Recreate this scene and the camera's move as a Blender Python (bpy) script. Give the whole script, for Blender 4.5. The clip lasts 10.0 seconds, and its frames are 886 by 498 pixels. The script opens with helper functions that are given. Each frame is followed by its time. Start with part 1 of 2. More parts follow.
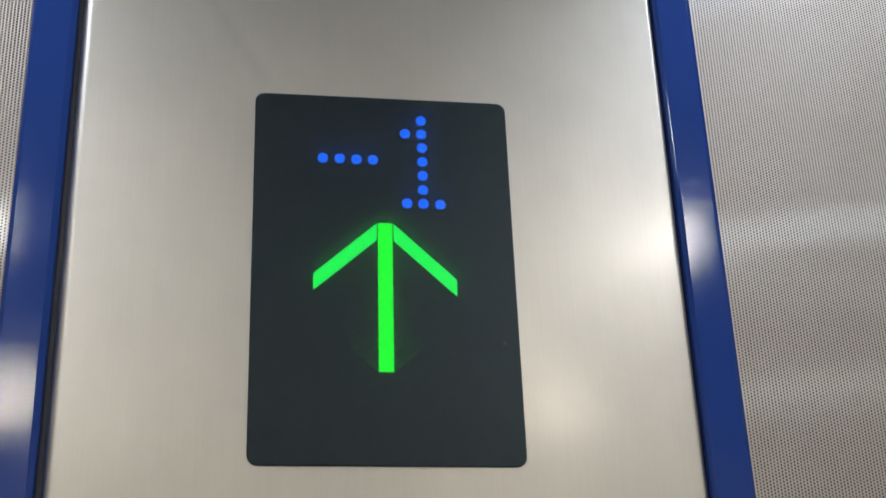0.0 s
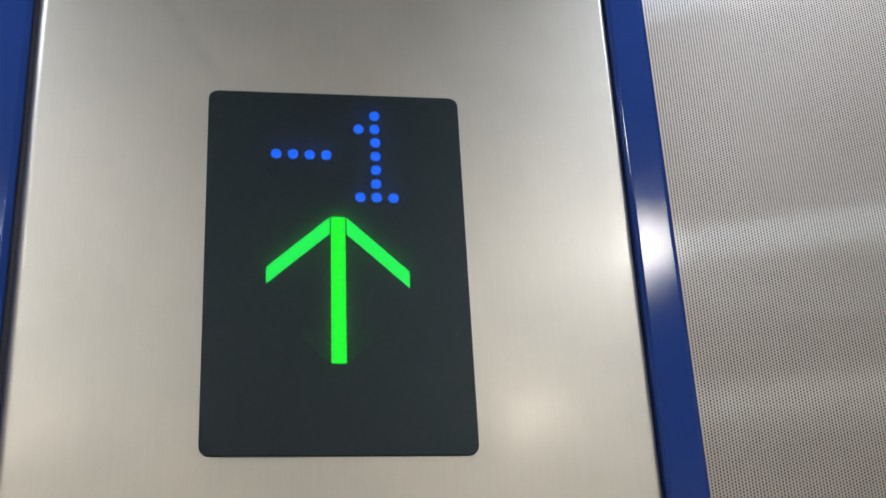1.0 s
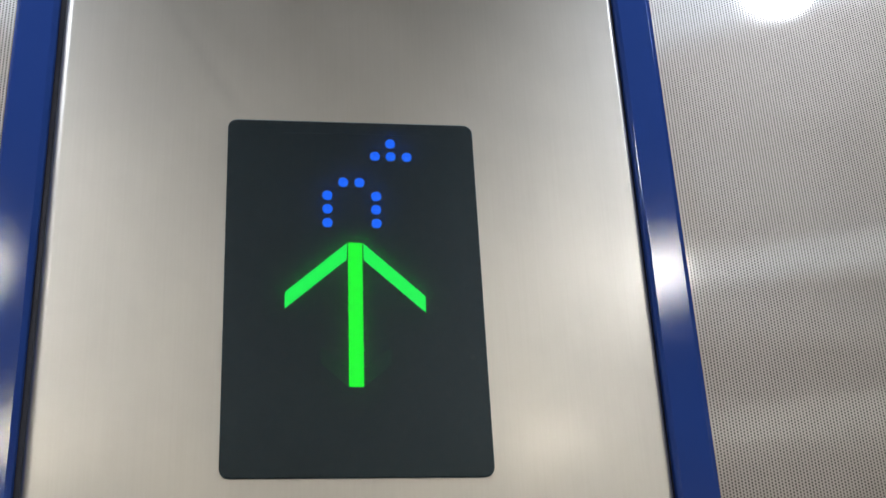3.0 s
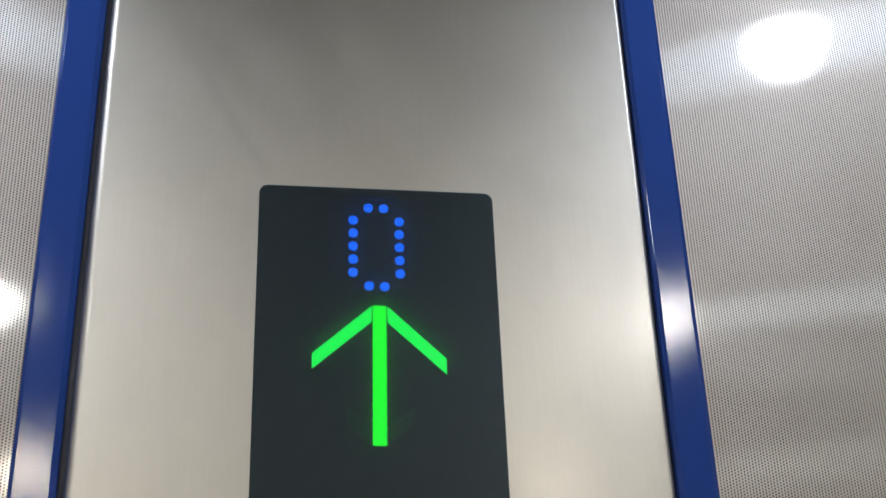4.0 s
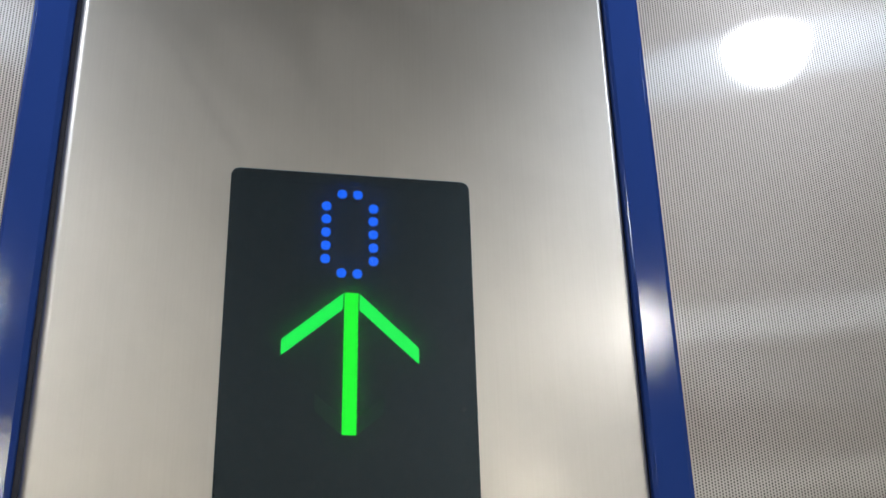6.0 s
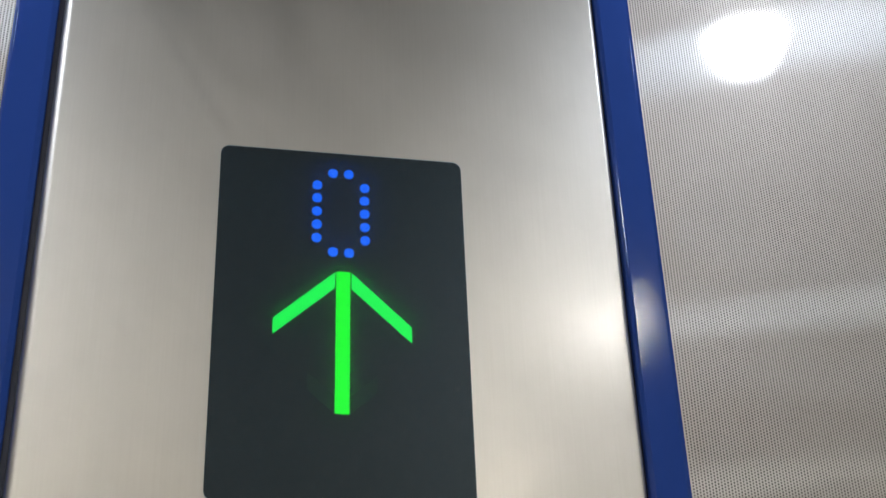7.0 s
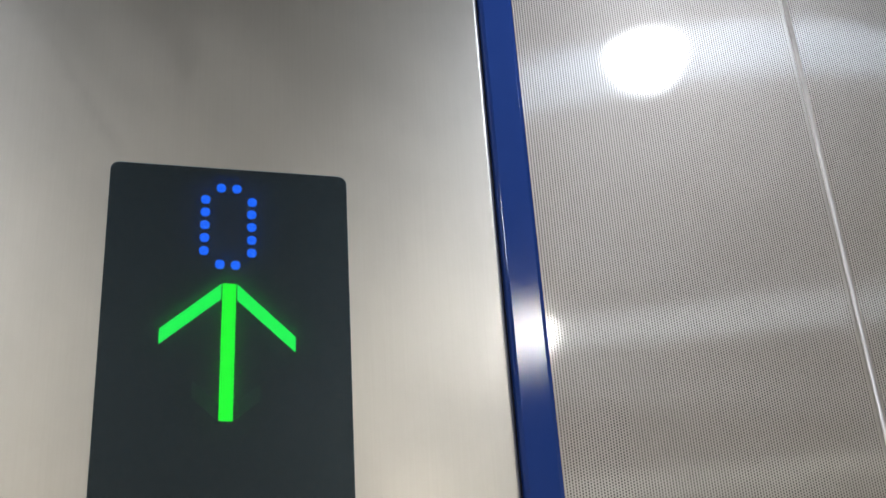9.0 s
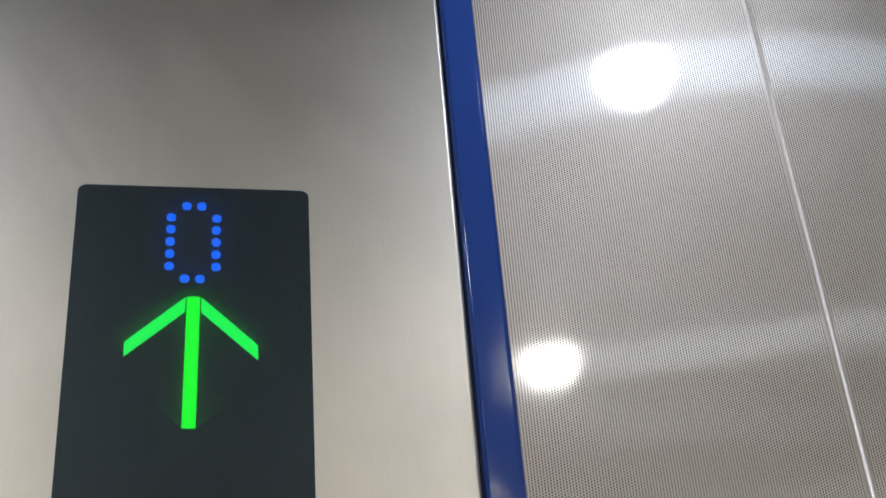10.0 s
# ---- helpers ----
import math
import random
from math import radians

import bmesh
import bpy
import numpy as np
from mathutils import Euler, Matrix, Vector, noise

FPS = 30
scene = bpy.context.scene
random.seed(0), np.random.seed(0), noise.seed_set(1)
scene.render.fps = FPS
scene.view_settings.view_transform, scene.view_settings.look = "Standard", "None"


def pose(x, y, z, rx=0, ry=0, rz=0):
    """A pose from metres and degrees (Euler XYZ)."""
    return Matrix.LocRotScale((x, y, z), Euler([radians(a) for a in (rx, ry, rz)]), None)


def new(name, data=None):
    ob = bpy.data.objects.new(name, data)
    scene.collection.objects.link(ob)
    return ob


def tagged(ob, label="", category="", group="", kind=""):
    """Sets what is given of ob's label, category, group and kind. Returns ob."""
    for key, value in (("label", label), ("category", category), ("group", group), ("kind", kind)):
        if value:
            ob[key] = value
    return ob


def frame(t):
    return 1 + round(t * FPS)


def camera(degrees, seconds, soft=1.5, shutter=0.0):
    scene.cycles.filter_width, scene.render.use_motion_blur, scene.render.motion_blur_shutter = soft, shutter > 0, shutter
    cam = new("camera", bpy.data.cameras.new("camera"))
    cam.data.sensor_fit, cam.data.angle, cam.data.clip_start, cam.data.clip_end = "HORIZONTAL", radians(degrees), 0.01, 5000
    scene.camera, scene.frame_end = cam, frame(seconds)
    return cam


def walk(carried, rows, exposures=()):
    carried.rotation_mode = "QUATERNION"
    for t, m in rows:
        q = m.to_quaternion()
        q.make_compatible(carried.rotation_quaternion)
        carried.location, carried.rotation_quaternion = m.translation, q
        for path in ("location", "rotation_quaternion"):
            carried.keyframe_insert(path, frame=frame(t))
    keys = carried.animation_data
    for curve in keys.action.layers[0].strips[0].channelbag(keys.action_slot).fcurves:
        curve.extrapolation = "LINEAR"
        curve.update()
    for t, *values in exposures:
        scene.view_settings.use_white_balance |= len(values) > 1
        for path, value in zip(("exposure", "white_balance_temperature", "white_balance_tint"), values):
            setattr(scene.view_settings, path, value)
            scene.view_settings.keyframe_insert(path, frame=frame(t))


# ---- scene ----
WIDE = 36.2
ROWS = [
    (0, pose(-0.0658, -0.5479, 1.6536, 114.958, 2.074, -8.606)),
    (0.3, pose(-0.0664, -0.5443, 1.6507, 116.093, 2.368, -8.803)),
    (0.5, pose(-0.0665, -0.5434, 1.6475, 116.199, 2.570, -9.109)),
    (0.8, pose(-0.0524, -0.5470, 1.6408, 115.796, 2.856, -8.709)),
    (1, pose(-0.0448, -0.5489, 1.6387, 115.900, 2.856, -8.237)),
    (1.5, pose(-0.0556, -0.5478, 1.6400, 115.781, 2.569, -8.157)),
    (1.7, pose(-0.0592, -0.5476, 1.6377, 115.521, 2.616, -8.555)),
    (2, pose(-0.0616, -0.5475, 1.6334, 115.588, 2.132, -7.661)),
    (2.3, pose(-0.0628, -0.5508, 1.6359, 115.329, 2.268, -7.545)),
    (2.5, pose(-0.0630, -0.5537, 1.6373, 116.205, 2.478, -7.672)),
    (2.8, pose(-0.0524, -0.5552, 1.6350, 116.425, 2.572, -7.456)),
    (3, pose(-0.0450, -0.5584, 1.6338, 117.011, 2.778, -7.413)),
    (3.2, pose(-0.0440, -0.5689, 1.6340, 117.994, 2.312, -6.865)),
    (4.3, pose(-0.0631, -0.5957, 1.6408, 118.255, 1.872, -8.080)),
    (4.5, pose(-0.0559, -0.6003, 1.6429, 118.456, 1.967, -7.465)),
    (4.7, pose(-0.0525, -0.6002, 1.6400, 118.863, 1.893, -7.441)),
    (5, pose(-0.0515, -0.5987, 1.6346, 119.279, 1.841, -7.363)),
    (5.2, pose(-0.0548, -0.5922, 1.6352, 118.857, 1.870, -7.767)),
    (6.3, pose(-0.0610, -0.5676, 1.6291, 118.879, 1.332, -9.971)),
    (6.5, pose(-0.0668, -0.5660, 1.6270, 119.150, 1.591, -10.475)),
    (6.7, pose(-0.0713, -0.5610, 1.6241, 119.236, 2.043, -11.268)),
    (7, pose(-0.0732, -0.5551, 1.6213, 119.286, 2.060, -11.212)),
    (7.5, pose(-0.0703, -0.5607, 1.6232, 118.360, 2.325, -11.637)),
    (8, pose(-0.0720, -0.5653, 1.6163, 119.108, 2.771, -12.472)),
    (8.3, pose(-0.0670, -0.5696, 1.6097, 120.019, 3.429, -12.748)),
    (8.5, pose(-0.0610, -0.5737, 1.6078, 120.611, 3.482, -12.467)),
    (8.8, pose(-0.0519, -0.5807, 1.6086, 119.891, 3.473, -12.590)),
    (9, pose(-0.0434, -0.5827, 1.6091, 119.597, 3.432, -12.636)),
    (9.5, pose(-0.0122, -0.5736, 1.5891, 120.856, 3.655, -11.219)),
    (9.7, pose(-0.0029, -0.5772, 1.5825, 121.532, 3.833, -10.359)),
    (10, pose(0.0071, -0.5908, 1.5776, 122.144, 4.143, -9.057)),
]
cam = camera(WIDE, 10.0, soft=1.3)
walk(cam, ROWS, exposures=[(0, 0.0, 6500, 10), (10, 0.0, 6500, 10)])

# ---- light ----
LAMP_GLOW = 91.0
CEILING_Z = 2.275
world = bpy.data.worlds.new("lift_shaft_dark")
world.use_nodes = True
world.node_tree.nodes["Background"].inputs["Color"].default_value = (0.01, 0.01, 0.011, 1)
world.node_tree.nodes["Background"].inputs["Strength"].default_value = 0.2
scene.world = world

# ---- the plan, in metres ----
FRONT_Y = 0.0            # face of the operating panel
WALL_Y = 0.004           # face of the textured front wall
CAR_X0, CAR_X1 = -0.85, 0.85
CAR_Y0 = -1.55
PANEL_X0, PANEL_X1 = -0.1402, 0.1383
BAR_L0, BAR_L1 = -0.1633, -0.1428
BAR_R0, BAR_R1 = 0.1398, 0.1594
JOINT_X = 0.3376
SHOW_Z = 1.9             # centre of the floor indicator


# ---- materials ----
def material(name):
    mat = bpy.data.materials.new(name)
    mat.use_nodes = True
    nt = mat.node_tree
    return mat, nt, nt.nodes["Principled BSDF"]


def link(nt, a, b):
    nt.links.new(a, b)


def coords(nt, scale=(1, 1, 1)):
    tc = nt.nodes.new("ShaderNodeTexCoord")
    mp = nt.nodes.new("ShaderNodeMapping")
    mp.inputs["Scale"].default_value = scale
    link(nt, tc.outputs["Object"], mp.inputs["Vector"])
    return mp.outputs["Vector"]


def noise_tex(nt, vec, scale, detail=4.0, rough=0.55):
    n = nt.nodes.new("ShaderNodeTexNoise")
    n.inputs["Scale"].default_value = scale
    n.inputs["Detail"].default_value = detail
    n.inputs["Roughness"].default_value = rough
    link(nt, vec, n.inputs["Vector"])
    return n.outputs["Fac"]


def ranged(nt, value, a, b, c, d):
    m = nt.nodes.new("ShaderNodeMapRange")
    m.inputs["From Min"].default_value, m.inputs["From Max"].default_value = a, b
    m.inputs["To Min"].default_value, m.inputs["To Max"].default_value = c, d
    link(nt, value, m.inputs["Value"])
    return m.outputs["Result"]


def calc(nt, kind, a, b=None):
    m = nt.nodes.new("ShaderNodeMath")
    m.operation = kind
    for k, v in enumerate((a, b)):
        if v is None:
            continue
        if isinstance(v, (int, float)):
            m.inputs[k].default_value = v
        else:
            link(nt, v, m.inputs[k])
    return m.outputs["Value"]


def bump(nt, height, distance, strength=1.0, normal=None):
    b = nt.nodes.new("ShaderNodeBump")
    b.inputs["Distance"].default_value = distance
    b.inputs["Strength"].default_value = strength
    link(nt, height, b.inputs["Height"])
    if normal is not None:
        link(nt, normal, b.inputs["Normal"])
    return b.outputs["Normal"]


def tinted(nt, value, dark, light):
    mix = nt.nodes.new("ShaderNodeMix")
    mix.data_type = "RGBA"
    mix.inputs["A"].default_value, mix.inputs["B"].default_value = (*dark, 1), (*light, 1)
    link(nt, value, mix.inputs["Factor"])
    return mix.outputs["Result"]


def brushed_steel():
    # satin stainless sheet with vertical grain, hand smears and a faint polish
    mat, nt, p = material("satin_stainless")
    p.inputs["Metallic"].default_value = 1.0
    grain = noise_tex(nt, coords(nt, (900, 900, 14)), 1.0, 3.0)
    smear = noise_tex(nt, coords(nt, (1, 1, 0.7)), 11.0, 6.0, 0.62)
    mottle = noise_tex(nt, coords(nt), 60.0, 5.0, 0.6)
    # broad slanting strokes of a cleaning cloth
    turn = nt.nodes.new("ShaderNodeMapping")
    turn.inputs["Rotation"].default_value = (0, radians(38), 0)
    link(nt, coords(nt), turn.inputs["Vector"])
    cloth = nt.nodes.new("ShaderNodeMapping")
    cloth.inputs["Scale"].default_value = (30, 1, 9)
    link(nt, turn.outputs["Vector"], cloth.inputs["Vector"])
    wipe = noise_tex(nt, cloth.outputs["Vector"], 1.0, 5.0, 0.62)
    clean = tinted(nt, ranged(nt, grain, 0.3, 0.7, 0, 1), (0.572, 0.570, 0.558), (0.592, 0.590, 0.578))
    # an old wiped streak that runs up and away from the indicator's corner
    sep = nt.nodes.new("ShaderNodeSeparateXYZ")
    link(nt, coords(nt), sep.inputs["Vector"])
    x, z = calc(nt, "ADD", sep.outputs["X"], 0.055), calc(nt, "ADD", sep.outputs["Z"], -1.995)
    off = calc(nt, "ADD", calc(nt, "ADD", calc(nt, "MULTIPLY", x, 0.868), calc(nt, "MULTIPLY", z, 0.496)), calc(nt, "MULTIPLY", calc(nt, "SUBTRACT", smear, 0.5), 0.012))
    along = calc(nt, "SUBTRACT", calc(nt, "MULTIPLY", z, 0.868), calc(nt, "MULTIPLY", x, 0.496))
    core = ranged(nt, calc(nt, "ABSOLUTE", off), 0.0, 0.006, 1, 0)
    ends = calc(nt, "MULTIPLY", ranged(nt, along, -0.006, 0.004, 0, 1), ranged(nt, along, 0.03, 0.12, 1, 0))
    streak = calc(nt, "MULTIPLY", calc(nt, "MULTIPLY", core, ends), ranged(nt, mottle, 0.3, 0.7, 0.5, 1.0))
    film = calc(nt, "ADD", calc(nt, "ADD", calc(nt, "MULTIPLY", streak, 0.28), ranged(nt, smear, 0.45, 0.75, 0.0, 0.26)), ranged(nt, wipe, 0.42, 0.72, 0.0, 0.1))
    greasy = nt.nodes.new("ShaderNodeMix")
    greasy.data_type = "RGBA"
    link(nt, film, greasy.inputs["Factor"])
    link(nt, clean, greasy.inputs["A"])
    greasy.inputs["B"].default_value = (0.40, 0.405, 0.41, 1)
    link(nt, greasy.outputs["Result"], p.inputs["Base Color"])
    both = calc(nt, "ADD", calc(nt, "ADD", ranged(nt, smear, 0.35, 0.7, -0.03, 0.03), ranged(nt, wipe, 0.35, 0.7, 0.015, -0.025)), ranged(nt, mottle, 0.3, 0.7, -0.02, 0.02))
    link(nt, calc(nt, "ADD", both, 0.455), p.inputs["Roughness"])
    link(nt, bump(nt, calc(nt, "ADD", grain, calc(nt, "MULTIPLY", mottle, 0.6)), 0.00002, 0.5), p.inputs["Normal"])
    # the thin lacquer that gives the soft spots of the lamps
    p.inputs["Coat Weight"].default_value = 0.45
    p.inputs["Coat IOR"].default_value = 1.35
    p.inputs["Coat Roughness"].default_value = 0.13
    link(nt, bump(nt, noise_tex(nt, coords(nt, (1, 1, 0.6)), 800.0, 3.0, 0.6), 0.00009, 0.4), p.inputs["Coat Normal"])
    return mat


COLUMN, STEP = 0.00156, 0.0015      # spacing of the pressed columns, and of the pits along one column


def linen_steel():
    # stainless sheet pressed with staggered little bosses, about two millimetres apart
    mat, nt, p = material("dimpled_stainless")
    p.inputs["Metallic"].default_value = 1.0
    vec = coords(nt)
    sep = nt.nodes.new("ShaderNodeSeparateXYZ")
    link(nt, vec, sep.inputs["Vector"])
    drift = noise_tex(nt, vec, 420.0, 2.0, 0.5)
    across = calc(nt, "ADD", calc(nt, "ADD", sep.outputs["X"], sep.outputs["Y"]), calc(nt, "MULTIPLY", drift, 0.00012))
    a = calc(nt, "SINE", calc(nt, "MULTIPLY", across, math.pi / COLUMN))
    b = calc(nt, "SINE", calc(nt, "MULTIPLY", sep.outputs["Z"], 2 * math.pi / STEP))
    b = calc(nt, "MULTIPLY", calc(nt, "SIGN", a), b)
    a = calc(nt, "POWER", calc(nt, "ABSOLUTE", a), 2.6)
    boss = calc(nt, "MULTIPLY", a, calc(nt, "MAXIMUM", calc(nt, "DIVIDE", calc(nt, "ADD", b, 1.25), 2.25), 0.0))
    wear = noise_tex(nt, vec, 9.0, 5.0, 0.6)
    fine = noise_tex(nt, coords(nt, (500, 500, 40)), 1.0, 2.0)
    sheen = tinted(nt, wear, (0.56, 0.532, 0.512), (0.63, 0.60, 0.58))
    # shade in the pits painted as darker base colour, between the polished web
    pit_shade = nt.nodes.new("ShaderNodeMix")
    pit_shade.data_type = "RGBA"
    link(nt, calc(nt, "MULTIPLY", ranged(nt, boss, 0.08, 0.78, 0, 1), ranged(nt, noise_tex(nt, vec, 650.0, 3.0, 0.6), 0.35, 0.65, 0.7, 1.0)), pit_shade.inputs["Factor"])
    link(nt, sheen, pit_shade.inputs["A"])
    pit_shade.inputs["B"].default_value = (0.05, 0.049, 0.048, 1)
    link(nt, pit_shade.outputs["Result"], p.inputs["Base Color"])
    link(nt, calc(nt, "ADD", ranged(nt, wear, 0.3, 0.7, 0.48, 0.54), ranged(nt, fine, 0.3, 0.7, 0, 0.03)), p.inputs["Roughness"])
    # the pressing throws a narrow band of light sideways; its polished crests still mirror the lamps
    tan = nt.nodes.new("ShaderNodeTangent")
    tan.direction_type, tan.axis = "RADIAL", "X"
    side = nt.nodes.new("ShaderNodeBsdfAnisotropic")
    side.inputs["Color"].default_value = (0.56, 0.65, 0.74, 1)
    side.inputs["Roughness"].default_value = 0.26
    side.inputs["Anisotropy"].default_value = 0.85
    side.inputs["Rotation"].default_value = 0.0
    link(nt, tan.outputs["Tangent"], side.inputs["Tangent"])
    blend = nt.nodes.new("ShaderNodeMixShader")
    blend.inputs["Fac"].default_value = 0.06
    link(nt, p.outputs["BSDF"], blend.inputs[1])
    link(nt, side.outputs["BSDF"], blend.inputs[2])
    link(nt, blend.outputs["Shader"], nt.nodes["Material Output"].inputs["Surface"])
    p.inputs["Coat Weight"].default_value = 1.0
    p.inputs["Coat IOR"].default_value = 1.4
    p.inputs["Coat Roughness"].default_value = 0.075
    link(nt, bump(nt, calc(nt, "MULTIPLY", boss, -1.0), 0.0003, 1.0), p.inputs["Normal"])
    return mat


def blue_paint():
    # gloss stove enamel with orange peel
    mat, nt, p = material("blue_enamel")
    vec = coords(nt)
    peel = noise_tex(nt, vec, 900.0, 2.0, 0.55)
    broad = noise_tex(nt, vec, 22.0, 4.0, 0.6)
    link(nt, tinted(nt, broad, (0.026, 0.074, 0.35), (0.031, 0.084, 0.39)), p.inputs["Base Color"])
    p.inputs["Roughness"].default_value = 0.085
    p.inputs["Specular IOR Level"].default_value = 0.28
    link(nt, bump(nt, peel, 0.000062, 0.5), p.inputs["Normal"])
    return mat


def plain(name, colour, rough, metal=0.0, spread=0.12, scale=40.0, relief=0.0):
    mat, nt, p = material(name)
    n = noise_tex(nt, coords(nt), scale, 5.0, 0.6)
    dark = tuple(c * (1 - spread) for c in colour)
    light = tuple(min(1, c * (1 + spread)) for c in colour)
    link(nt, tinted(nt, n, dark, light), p.inputs["Base Color"])
    link(nt, ranged(nt, n, 0.3, 0.7, rough * 0.9, min(1, rough * 1.1)), p.inputs["Roughness"])
    p.inputs["Metallic"].default_value = metal
    if relief:
        link(nt, bump(nt, n, relief), p.inputs["Normal"])
    return mat


def glowing(name, colour, strength):
    mat = bpy.data.materials.new(name)
    mat.use_nodes = True
    nt = mat.node_tree
    nt.nodes.clear()
    e = nt.nodes.new("ShaderNodeEmission")
    e.inputs["Color"].default_value, e.inputs["Strength"].default_value = (*colour, 1), strength
    out = nt.nodes.new("ShaderNodeOutputMaterial")
    link(nt, e.outputs["Emission"], out.inputs["Surface"])
    return mat


def smoked_acrylic():
    # dark tinted cover sheet: lets a third of the light through, faint satin gloss in front
    mat = bpy.data.materials.new("smoked_acrylic")
    mat.use_nodes = True
    nt = mat.node_tree
    nt.nodes.clear()
    clear = nt.nodes.new("ShaderNodeBsdfTransparent")
    clear.inputs["Color"].default_value = (0.56, 0.58, 0.58, 1)
    gloss = nt.nodes.new("ShaderNodeBsdfGlossy")
    gloss.inputs["Roughness"].default_value = 0.42
    gloss.inputs["Color"].default_value = (0.62, 0.82, 1.0, 1)
    fres = nt.nodes.new("ShaderNodeFresnel")
    fres.inputs["IOR"].default_value = 1.5
    mix = nt.nodes.new("ShaderNodeMixShader")
    out = nt.nodes.new("ShaderNodeOutputMaterial")
    link(nt, fres.outputs["Fac"], mix.inputs["Fac"])
    haze = nt.nodes.new("ShaderNodeBsdfTranslucent")
    haze.inputs["Color"].default_value = (0.6, 0.8, 0.9, 1)
    body = nt.nodes.new("ShaderNodeMixShader")
    body.inputs["Fac"].default_value = 0.05
    link(nt, clear.outputs["BSDF"], body.inputs[1])
    link(nt, haze.outputs["BSDF"], body.inputs[2])
    link(nt, body.outputs["Shader"], mix.inputs[1])
    link(nt, gloss.outputs["BSDF"], mix.inputs[2])
    link(nt, mix.outputs["Shader"], out.inputs["Surface"])
    return mat


STEEL = brushed_steel()
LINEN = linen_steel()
BLUE = blue_paint()
TRIM = plain("bright_trim_steel", (0.95, 0.905, 0.86), 0.5, 1.0, 0.05, 60)
SATIN = plain("dull_trim_steel", (0.42, 0.41, 0.40), 0.45, 1.0, 0.05, 60)
BLACK = plain("black_mask", (0.006, 0.0065, 0.007), 0.8, 0.0, 0.2, 80)
CEIL = plain("grey_ceiling_sheet", (0.074, 0.083, 0.102), 0.6, 0.0, 0.06, 12)
BACK = plain("pale_laminate", (0.87, 0.79, 0.66), 0.5, 0.0, 0.06, 6)
GAP_SHADE = plain("dark_gap_shade", (0.045, 0.056, 0.095), 0.6)
PRIMER = plain("grey_primer", (0.16, 0.17, 0.2), 0.7)
FLOOR = plain("dark_speckled_vinyl", (0.12, 0.12, 0.12), 0.6, 0.0, 0.5, 180, 0.0003)
ENGRAVED = plain("dark_engraving", (0.26, 0.26, 0.26), 0.5, 0.8, 0.2, 200)
SPECK = plain("pale_dust", (0.16, 0.165, 0.165), 0.9, 0.0, 0.2, 400)
SMOKED = smoked_acrylic()
LED_BLUE = glowing("blue_led", (0.001, 0.125, 1.0), 3.3)
LED_GREEN = glowing("green_led", (0.0, 1.0, 0.015), 3.2)
LED_MINT = glowing("mint_green_led", (0.0, 1.0, 0.075), 3.0)
LEAK_GLOW = glowing("green_leak_glow", (0.0, 1.0, 0.1), 0.022)
LAMP_COOL = glowing("cool_downlight_led", (0.87, 0.925, 1.0), LAMP_GLOW * 0.65)
LAMP_WHITE = glowing("white_downlight_led", (1.0, 0.97, 0.92), LAMP_GLOW)
LAMP_WARM = glowing("warm_downlight_led", (1.0, 0.91, 0.74), LAMP_GLOW * 1.2)


# ---- builders ----
def mesh_of(name, bm, mat, smooth=False):
    me = bpy.data.meshes.new(name)
    bmesh.ops.recalc_face_normals(bm, faces=bm.faces)
    bm.to_mesh(me)
    bm.free()
    me.materials.append(mat)
    if smooth:
        for f in me.polygons:
            f.use_smooth = True
    return me


def part(name, bm, mat, parent, label="", smooth=False):
    ob = new(name, mesh_of(name, bm, mat, smooth))
    ob.parent = parent
    if label:
        tagged(ob, label)
    return ob


def box(x0, x1, y0, y1, z0, z1, bm=None):
    bm = bm or bmesh.new()
    v = [bm.verts.new((x, y, z)) for x in (x0, x1) for y in (y0, y1) for z in (z0, z1)]
    for f in ((0, 1, 3, 2), (4, 6, 7, 5), (0, 4, 5, 1), (2, 3, 7, 6), (0, 2, 6, 4), (1, 5, 7, 3)):
        bm.faces.new([v[i] for i in f])
    return bm


def profile(points, z0, z1):
    """A closed outline in plan (x, y), drawn up from z0 to z1."""
    bm = bmesh.new()
    low = [bm.verts.new((x, y, z0)) for x, y in points]
    high = [bm.verts.new((x, y, z1)) for x, y in points]
    n = len(points)
    for i in range(n):
        bm.faces.new((low[i], low[(i + 1) % n], high[(i + 1) % n], high[i]))
    bm.faces.new(low[::-1])
    bm.faces.new(high)
    return bm


def rolled(x0, x1, face, depth, r, steps=6):
    """Plan outline of a bar or sheet whose two front edges are rounded with radius r."""
    pts = [(x1, face + depth), (x0, face + depth)]
    for k in range(steps + 1):
        a = math.pi / 2 * k / steps
        pts.append((x0 + r - r * math.cos(a), face + r - r * math.sin(a)))
    pts += [(x0 + r * 1.12, face), (x1 - r * 1.12, face)]
    for k in range(steps + 1):
        a = math.pi / 2 * (1 - k / steps)
        pts.append((x1 - r + r * math.cos(a), face + r - r * math.sin(a)))
    return pts


def round_rect(x0, x1, z0, z1, r, steps=8):
    pts = []
    for cx, cz, a0 in ((x1 - r, z1 - r, 0), (x0 + r, z1 - r, 90), (x0 + r, z0 + r, 180), (x1 - r, z0 + r, 270)):
        for k in range(steps + 1):
            a = radians(a0 + 90 * k / steps)
            pts.append((cx + r * math.cos(a), cz + r * math.sin(a)))
    return pts


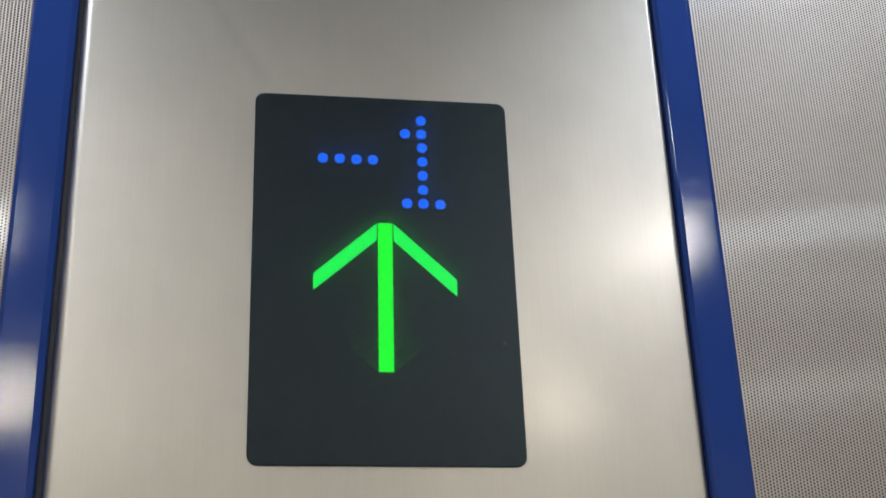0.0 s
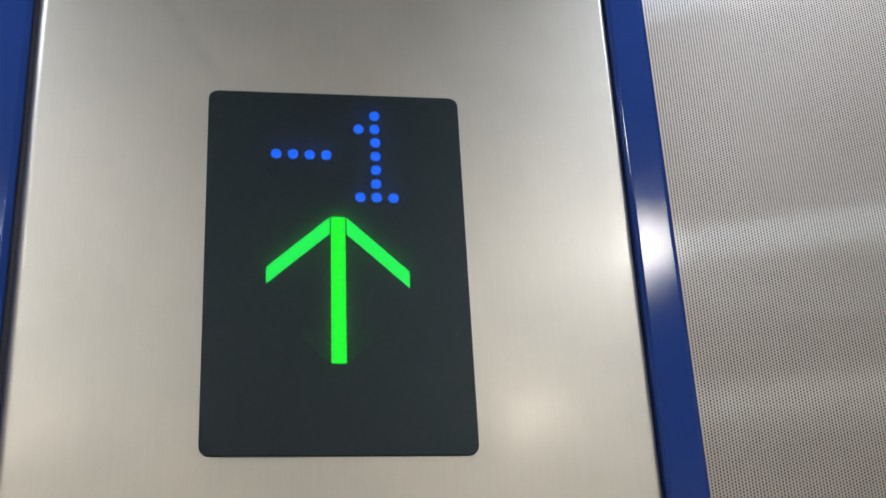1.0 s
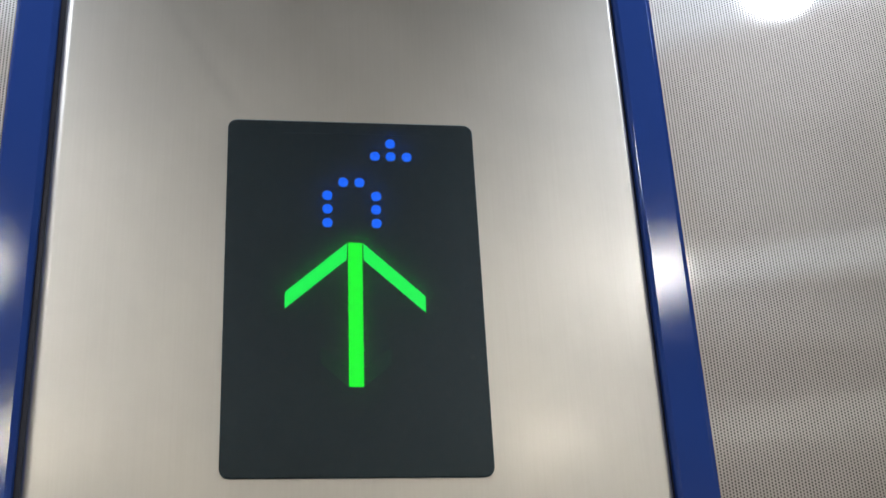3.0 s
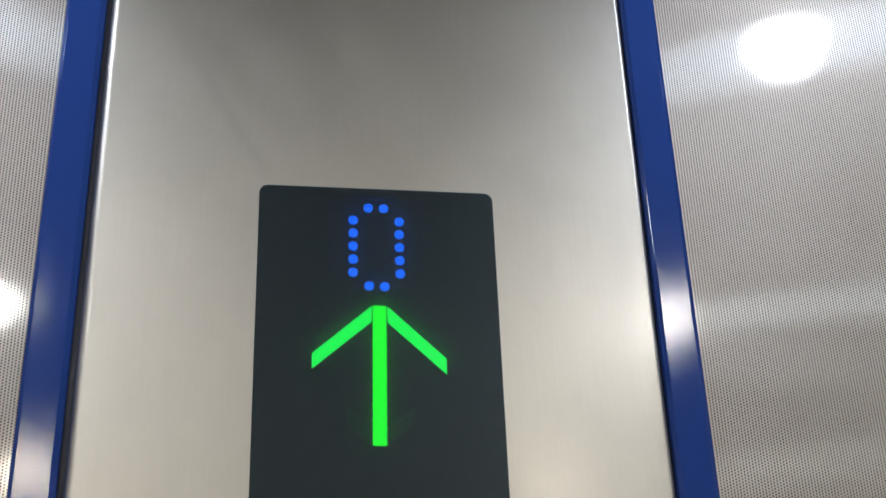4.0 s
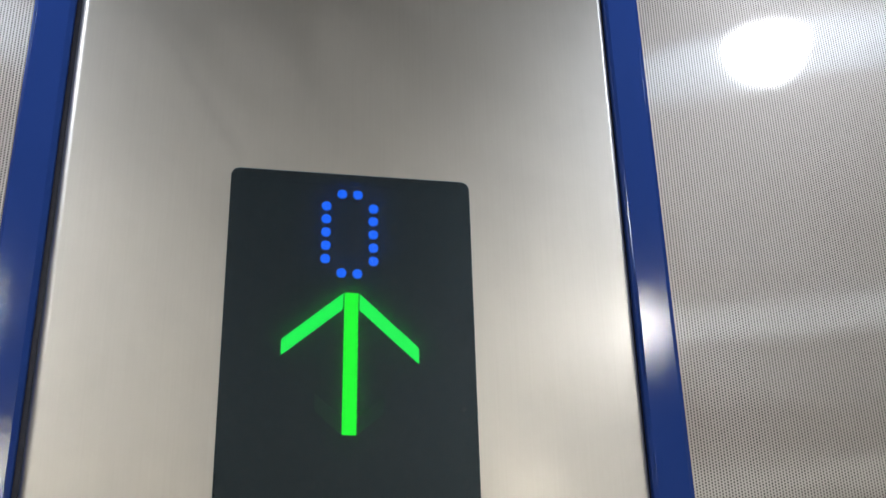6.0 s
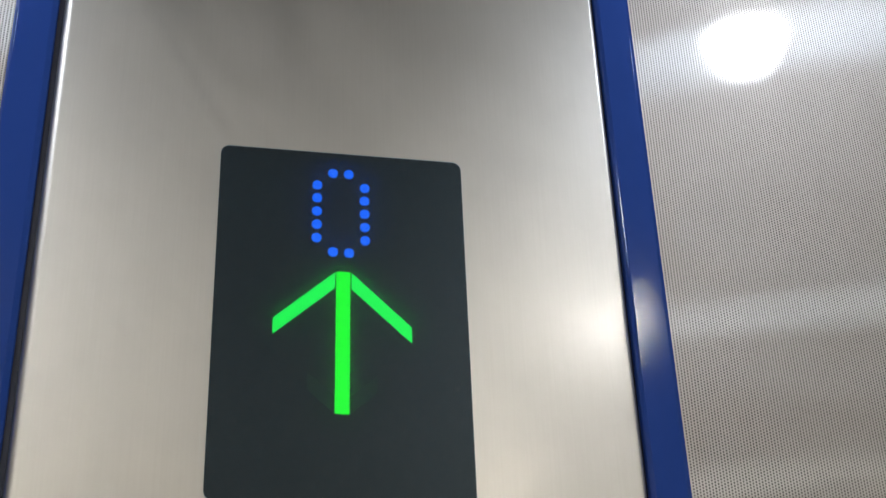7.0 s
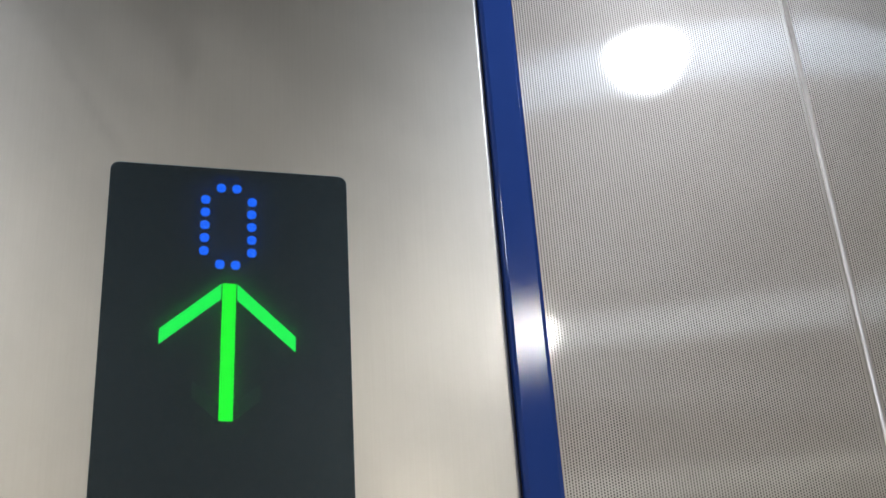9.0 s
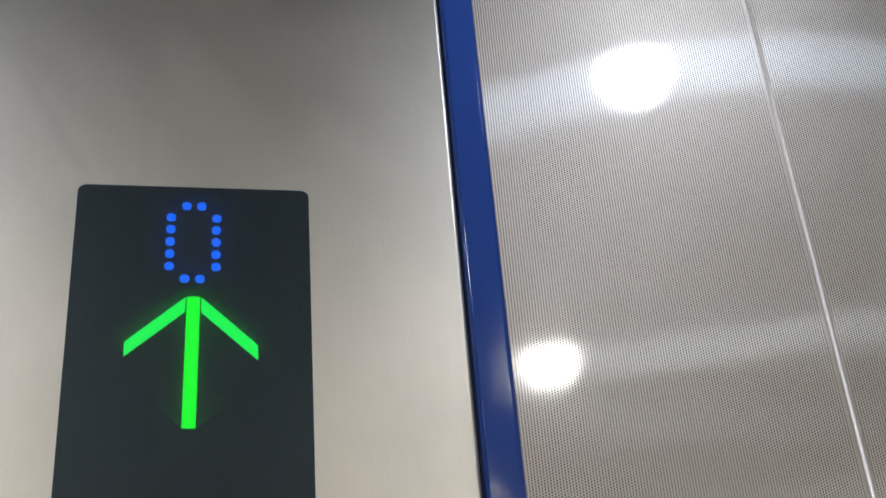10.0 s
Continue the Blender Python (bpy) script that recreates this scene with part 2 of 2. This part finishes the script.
def plate(outline, y0, y1, bevel=0.0, bm=None):
    """An outline in elevation (x, z) from the face y0 back to y1, the front edge chamfered."""
    bm = bm or bmesh.new()
    cx = sum(p[0] for p in outline) / len(outline)
    cz = sum(p[1] for p in outline) / len(outline)

    def ring(y, inset):
        out = []
        for x, z in outline:
            d = Vector((x - cx, z - cz))
            d = d - d.normalized() * inset if inset else d
            out.append(bm.verts.new((cx + d.x, y, cz + d.y)))
        return out

    rings = ([ring(y0, bevel), ring(y0 + bevel, 0)] if bevel else [ring(y0, 0)]) + [ring(y1, 0)]
    n = len(outline)
    for a, b in zip(rings, rings[1:]):
        for i in range(n):
            bm.faces.new((a[i], a[(i + 1) % n], b[(i + 1) % n], b[i]))
    bm.faces.new(rings[0])
    bm.faces.new(rings[-1][::-1])
    return bm


def frame_plate(outer, inner, y0, y1):
    """A flat sheet in elevation with one hole; outer and inner have the same number of points."""
    bm = bmesh.new()
    rings = [[bm.verts.new((x, y, z)) for x, z in o] for o, y in ((outer, y0), (inner, y0), (inner, y1), (outer, y1))]
    n = len(outer)
    for a, b in zip(rings, rings[1:] + rings[:1]):
        for i in range(n):
            bm.faces.new((a[i], a[(i + 1) % n], b[(i + 1) % n], b[i]))
    return bm


# ---- the car: floor, ceiling, walls ----
def setting(name, bm, mat, label):
    return tagged(new(name, mesh_of(name, bm, mat)), label, "", "", "structure")


setting("floor", box(CAR_X0 - 0.04, CAR_X1 + 0.04, CAR_Y0 - 0.04, 0.06, -0.04, 0.0), FLOOR, "dark speckled vinyl lift floor")
setting("ceiling", box(CAR_X0 - 0.04, CAR_X1 + 0.04, CAR_Y0 - 0.04, 0.06, CEILING_Z, CEILING_Z + 0.04), CEIL, "grey sheet metal lift ceiling with downlights")
setting("wall_back", box(CAR_X0, CAR_X1, CAR_Y0 - 0.04, CAR_Y0, 0, CEILING_Z), BACK, "pale plain rear wall of the lift")
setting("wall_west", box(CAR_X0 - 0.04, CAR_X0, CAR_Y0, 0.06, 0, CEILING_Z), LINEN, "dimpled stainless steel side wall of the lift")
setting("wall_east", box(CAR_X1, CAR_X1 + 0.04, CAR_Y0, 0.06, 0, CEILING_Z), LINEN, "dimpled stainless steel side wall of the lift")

front = new("wall_front")
tagged(front, "front lift wall of dimpled stainless steel panels", "", "", "structure")
part("core", box(CAR_X0, CAR_X1, 0.03, 0.06, 0, CEILING_Z), PRIMER, front)
# dark strips added to stand in for the shade in the side gaps
for x0, x1 in ((BAR_L1 - 0.0004, PANEL_X0 + 0.0004), (PANEL_X1 - 0.0004, BAR_R0 + 0.0004)):
    part("gap_strip", box(x0, x1, 0.0042, 0.02, 0.02, CEILING_Z - 0.003), GAP_SHADE, front, "added dark strip for the shade beside the panel")
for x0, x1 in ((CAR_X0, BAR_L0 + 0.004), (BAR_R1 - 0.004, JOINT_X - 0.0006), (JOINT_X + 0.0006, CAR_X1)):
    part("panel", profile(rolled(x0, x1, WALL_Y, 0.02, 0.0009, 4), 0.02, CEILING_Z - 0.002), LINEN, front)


# ---- blue uprights ----
def upright(x0, x1, fold_west, fold_east, label):
    """A folded blue profile: a flat face between two chamfered folds."""
    ob = new("blue_upright")
    tagged(ob, label, "trim profile", "blue uprights beside the panel")
    top, low, face, back = CEILING_Z - 0.003, 0.02, -0.0014, 0.0246
    fa, fb = x0 + fold_west, x1 - fold_east
    part("face", profile([(fa, back - 0.001), (fa, face), (fb, face), (fb, back - 0.001)], low, top), BLUE, ob)
    for s, edge, seam in ((-1, x0, fa), (1, x1, fb)):
        # tight radius at the face, slanting fold, round shoulder, side
        r, drop = 0.0005, 0.0019
        lean = math.degrees(math.atan2(drop - r, abs(edge - seam)))
        pts = [(seam + s * px, face + r - py) for px, py in ((r * math.sin(radians(k * lean / 4)), r * math.cos(radians(k * lean / 4))) for k in range(5))]
        pts += [(edge - s * 0.0003, face + drop - 0.0004), (edge, face + drop + 0.0004), (edge, back), (seam, back)]
        bent = part("edge_fold", profile(pts, low, top), BLUE, ob, "", True)
        bent.data.set_sharp_from_angle(angle=radians(30))
    return ob


upright(BAR_L0, BAR_L1, 0.0022, 0.0028, "glossy blue painted metal upright beside the operating panel")
upright(BAR_R0, BAR_R1, 0.0020, 0.0026, "glossy blue painted metal upright beside the operating panel")

# ---- bright joint strip between two wall panels ----
strip = new("joint_strip")
tagged(strip, "thin bright half-round steel strip between dimpled panels", "trim strip")
part("flange", profile(rolled(JOINT_X - 0.0027, JOINT_X + 0.0025, WALL_Y - 0.0005, 0.0025, 0.0004, 3), 0.02, CEILING_Z - 0.003), SATIN, strip, "dull steel flange")
part("bead", profile([(JOINT_X + 0.0006 - 0.0018 * math.cos(math.pi * k / 12), WALL_Y - 0.0005 - 0.0008 * math.sin(math.pi * k / 12)) for k in range(13)],
                     0.02, CEILING_Z - 0.003), TRIM, strip, "bright rounded steel bead", True)


# ---- operating panel ----
def operating_panel():
    ob = new("operating_panel")
    tagged(ob, "tall satin stainless lift operating panel with rolled edges", "control panel")
    z0, z1 = 0.35, CEILING_Z - 0.003
    # front sheet in one piece: rolled long edges and a cut-out behind the indicator
    bm = bmesh.new()
    hx0, hx1, hz0, hz1 = -0.0565, 0.0565, SHOW_Z - 0.0865, SHOW_Z + 0.0872
    r, q = 0.0044, 0.0026
    edge_l = [(PANEL_X0 + r - r * math.cos(math.pi / 2 * k / 8), FRONT_Y + r - r * math.sin(math.pi / 2 * k / 8)) for k in range(9)]
    edge_r = [(PANEL_X1 - q + q * math.cos(math.pi / 2 * (1 - k / 8)), FRONT_Y + q - q * math.sin(math.pi / 2 * (1 - k / 8))) for k in range(9)]
    line = [(PANEL_X0, 0.02)] + edge_l + [(PANEL_X0 + 1.15 * r, FRONT_Y), (hx0, FRONT_Y), (hx1, FRONT_Y), (PANEL_X1 - 1.15 * q, FRONT_Y)] + edge_r + [(PANEL_X1, 0.02)]
    levels = [z0, hz0, hz1, z1]
    grid = [[bm.verts.new((x, y, z)) for x, y in line] for z in levels]
    hole = 11
    for j in range(3):
        for i in range(len(line) - 1):
            if i == hole and j == 1:
                continue
            bm.faces.new((grid[j][i], grid[j][i + 1], grid[j + 1][i + 1], grid[j + 1][i]))
    a, b, c, d = grid[1][hole], grid[1][hole + 1], grid[2][hole + 1], grid[2][hole]
    back = [bm.verts.new((v.co.x, 0.0016, v.co.z)) for v in (a, b, c, d)]
    for (p, q), (s, t) in zip(((a, b), (b, c), (c, d), (d, a)), ((0, 1), (1, 2), (2, 3), (3, 0))):
        bm.faces.new((p, q, back[t], back[s]))
    sheet = part("faceplate", bm, STEEL, ob, "", True)
    sheet.data.set_sharp_from_angle(angle=radians(30))
    # engraved line of writing above the indicator, too cut off to read
    words = bpy.data.curves.new("engraved_number", "FONT")
    words.body, words.size, words.extrude = "201", 0.0100, 0.00012
    words.materials.append(ENGRAVED)
    text = new("engraved_number", words)
    text.parent = ob
    text.matrix_basis = pose(-0.0112, -0.00005, SHOW_Z + 0.2274, 90, 0, 0)
    x, w, h = 0.0083, 0.0034, 0.0070
    part("engraved_bar", plate([(x - w / 2, SHOW_Z + 0.2274), (x + w / 2, SHOW_Z + 0.2274), (x + w / 2, SHOW_Z + 0.2274 + h), (x - w / 2, SHOW_Z + 0.2274 + h)], -0.00012, 0.0004), ENGRAVED, ob)
    return ob


operating_panel()

# ---- floor indicator ----
PITCH_X, PITCH_Z = 0.00777, 0.0074
COL0, ROW0 = -0.0273, 0.0818
LEAN = -0.5


def disc(x, z, r, y0, y1, n=20):
    return plate([(x + r * math.cos(2 * math.pi * k / n), z + r * math.sin(2 * math.pi * k / n)) for k in range(n)], y0, y1)


def floor_indicator():
    ob = new("floor_indicator")
    ob.location = (0, 0, SHOW_Z)
    tagged(ob, "black glass lift floor indicator with blue dots and green arrow", "display")
    part("cover", plate(round_rect(-0.0591, 0.0591, -0.0893, 0.0895, 0.0046), -0.0011, -0.0003, 0.0004), SMOKED, ob, "smoked acrylic cover sheet")
    part("printed_border", frame_plate(round_rect(-0.0588, 0.0588, -0.0890, 0.0892, 0.0044, 3), round_rect(-0.0545, 0.0545, -0.0845, 0.0855, 0.003, 3), -0.0002, -0.00008), BLACK, ob)
    # black mask with the window for the dots
    outer = round_rect(-0.0625, 0.0625, -0.092, 0.0935, 0.003, 3)
    inner = round_rect(-0.0345, 0.0345, ROW0 - 6.5 * PITCH_Z + 0.0006, 0.0862, 0.0005, 3)
    part("mask", frame_plate(outer, inner, 0.0046, 0.0050), BLACK, ob)
    part("housing", box(-0.064, 0.064, 0.012, 0.02, -0.088, 0.15), BLACK, ob)
    # arrow segments, let into the mask
    arrow = new("arrow")
    arrow.parent = ob
    arrow.matrix_basis = pose(0.0006, 0, -0.0098, 0, -LEAN, 0)
    tagged(arrow, "lit green arrow pointing up")
    t, b, hw = 0.0357, -0.0361, 0.0033
    part("stem", plate([(-hw, b), (hw, b), (hw, t), (-hw, t)], 0.0037, 0.0043), LED_GREEN, arrow)
    for s in (-1, 1):
        wing = [(s * 0.0039, t - 0.0003), (s * 0.0323, 0.0091 - 0.0004 * s), (s * 0.0323, 0.0011 - 0.0004 * s), (s * 0.0039, t - 0.0086)]
        part("wing", plate(wing, 0.0037, 0.0043), LED_MINT, arrow)
        # unlit segment; its weak emission stands for light leaking from the arrow
        low = [(s * 0.0036, b), (s * 0.0160, b + 0.0112), (s * 0.0160, b + 0.0192), (s * 0.0036, b + 0.0086)]
        part("dim_wing", plate(low, 0.0037, 0.0043), LEAK_GLOW, arrow, "unlit lower arrow segment with added glow for leaked light")
    # sliding dot carrier
    carrier = part("dot_carrier", box(-0.036, 0.036, 0.0062, 0.0068, -0.026, 0.0875), BLACK, ob)
    one = [(6, 0), (5, 1)] + [(6, r) for r in range(1, 7)] + [(5, 6), (7, 6)] + [(c, 3) for c in range(4)]
    zero = [(3, 8), (4, 8), (3, 14), (4, 14)] + [(c, r) for c in (2, 5) for r in range(9, 14)]
    dot = mesh_of("dot", disc(0, 0, 0.00242, 0.0053, 0.0061), LED_BLUE)
    rnd = random.Random(4)
    for c, r in one + zero:
        d = new("dot", dot)
        d.parent = carrier
        d.location = (COL0 + c * PITCH_X + rnd.uniform(-0.0001, 0.0001), 0, ROW0 - r * PITCH_Z + rnd.uniform(-0.0001, 0.0001))
    # specks of dust on the cover
    for x, z, r in ((0.0525, -0.0335, 0.0005), (0.0508, 0.012, 0.0003), (0.041, -0.051, 0.0003)):
        part("dust_speck", disc(x, z, r, -0.00125, -0.001, 7), SPECK, ob)
    return carrier


CARRIER = floor_indicator()


# ---- downlights ----
def downlight(x, y, lit):
    ob = new("downlight")
    ob.location = (x, y, CEILING_Z)
    tagged(ob, "round recessed white downlight in the lift ceiling, lit", "ceiling light", "downlights in the ceiling")
    bm = bmesh.new()
    n = 40
    prof = ((0.044, 0.0), (0.044, -0.003), (0.038, -0.005), (0.0325, -0.003), (0.0325, 0.0))
    rings = [[bm.verts.new((r * math.cos(2 * math.pi * k / n), r * math.sin(2 * math.pi * k / n), z)) for k in range(n)] for r, z in prof]
    for a, b in zip(rings, rings[1:]):
        for i in range(n):
            bm.faces.new((a[i], a[(i + 1) % n], b[(i + 1) % n], b[i]))
    part("rim", bm, TRIM, ob, "", True)
    bm = bmesh.new()
    domes = [[bm.verts.new((0.032 * math.cos(a) * math.cos(2 * math.pi * k / n), 0.032 * math.cos(a) * math.sin(2 * math.pi * k / n), -0.002 - 0.031 * math.sin(a)))
              for k in range(n)] for a in (0, 0.25, 0.5, 0.75, 1.0, 1.25, 1.45)]
    for a, b in zip(domes, domes[1:]):
        for i in range(n):
            bm.faces.new((a[i], a[(i + 1) % n], b[(i + 1) % n], b[i]))
    bm.faces.new(domes[-1])
    part("diffuser", bm, lit, ob, "", True)
    return ob


for y, lit in ((-0.215, LAMP_COOL), (-0.715, LAMP_WHITE), (-1.25, LAMP_WARM)):
    for x in (-0.335 if y > -1 else -0.36, 0.345 if y > -0.5 else 0.387):
        downlight(x, y, lit)


# ---- what moves ----
def motions():
    steps = [(0, 0), (2.7, 0), (82 / 30, 0), (83 / 30, 1), (84 / 30, 1), (85 / 30, 2), (86 / 30, 2), (87 / 30, 3), (88 / 30, 4), (89 / 30, 4),
             (90 / 30, 5), (91 / 30, 6), (92 / 30, 6), (93 / 30, 7), (94 / 30, 8), (95 / 30, 8), (3.3, 8), (10, 8)]
    walk(CARRIER, [(t, pose(0, 0, n * PITCH_Z)) for t, n in steps])


motions()
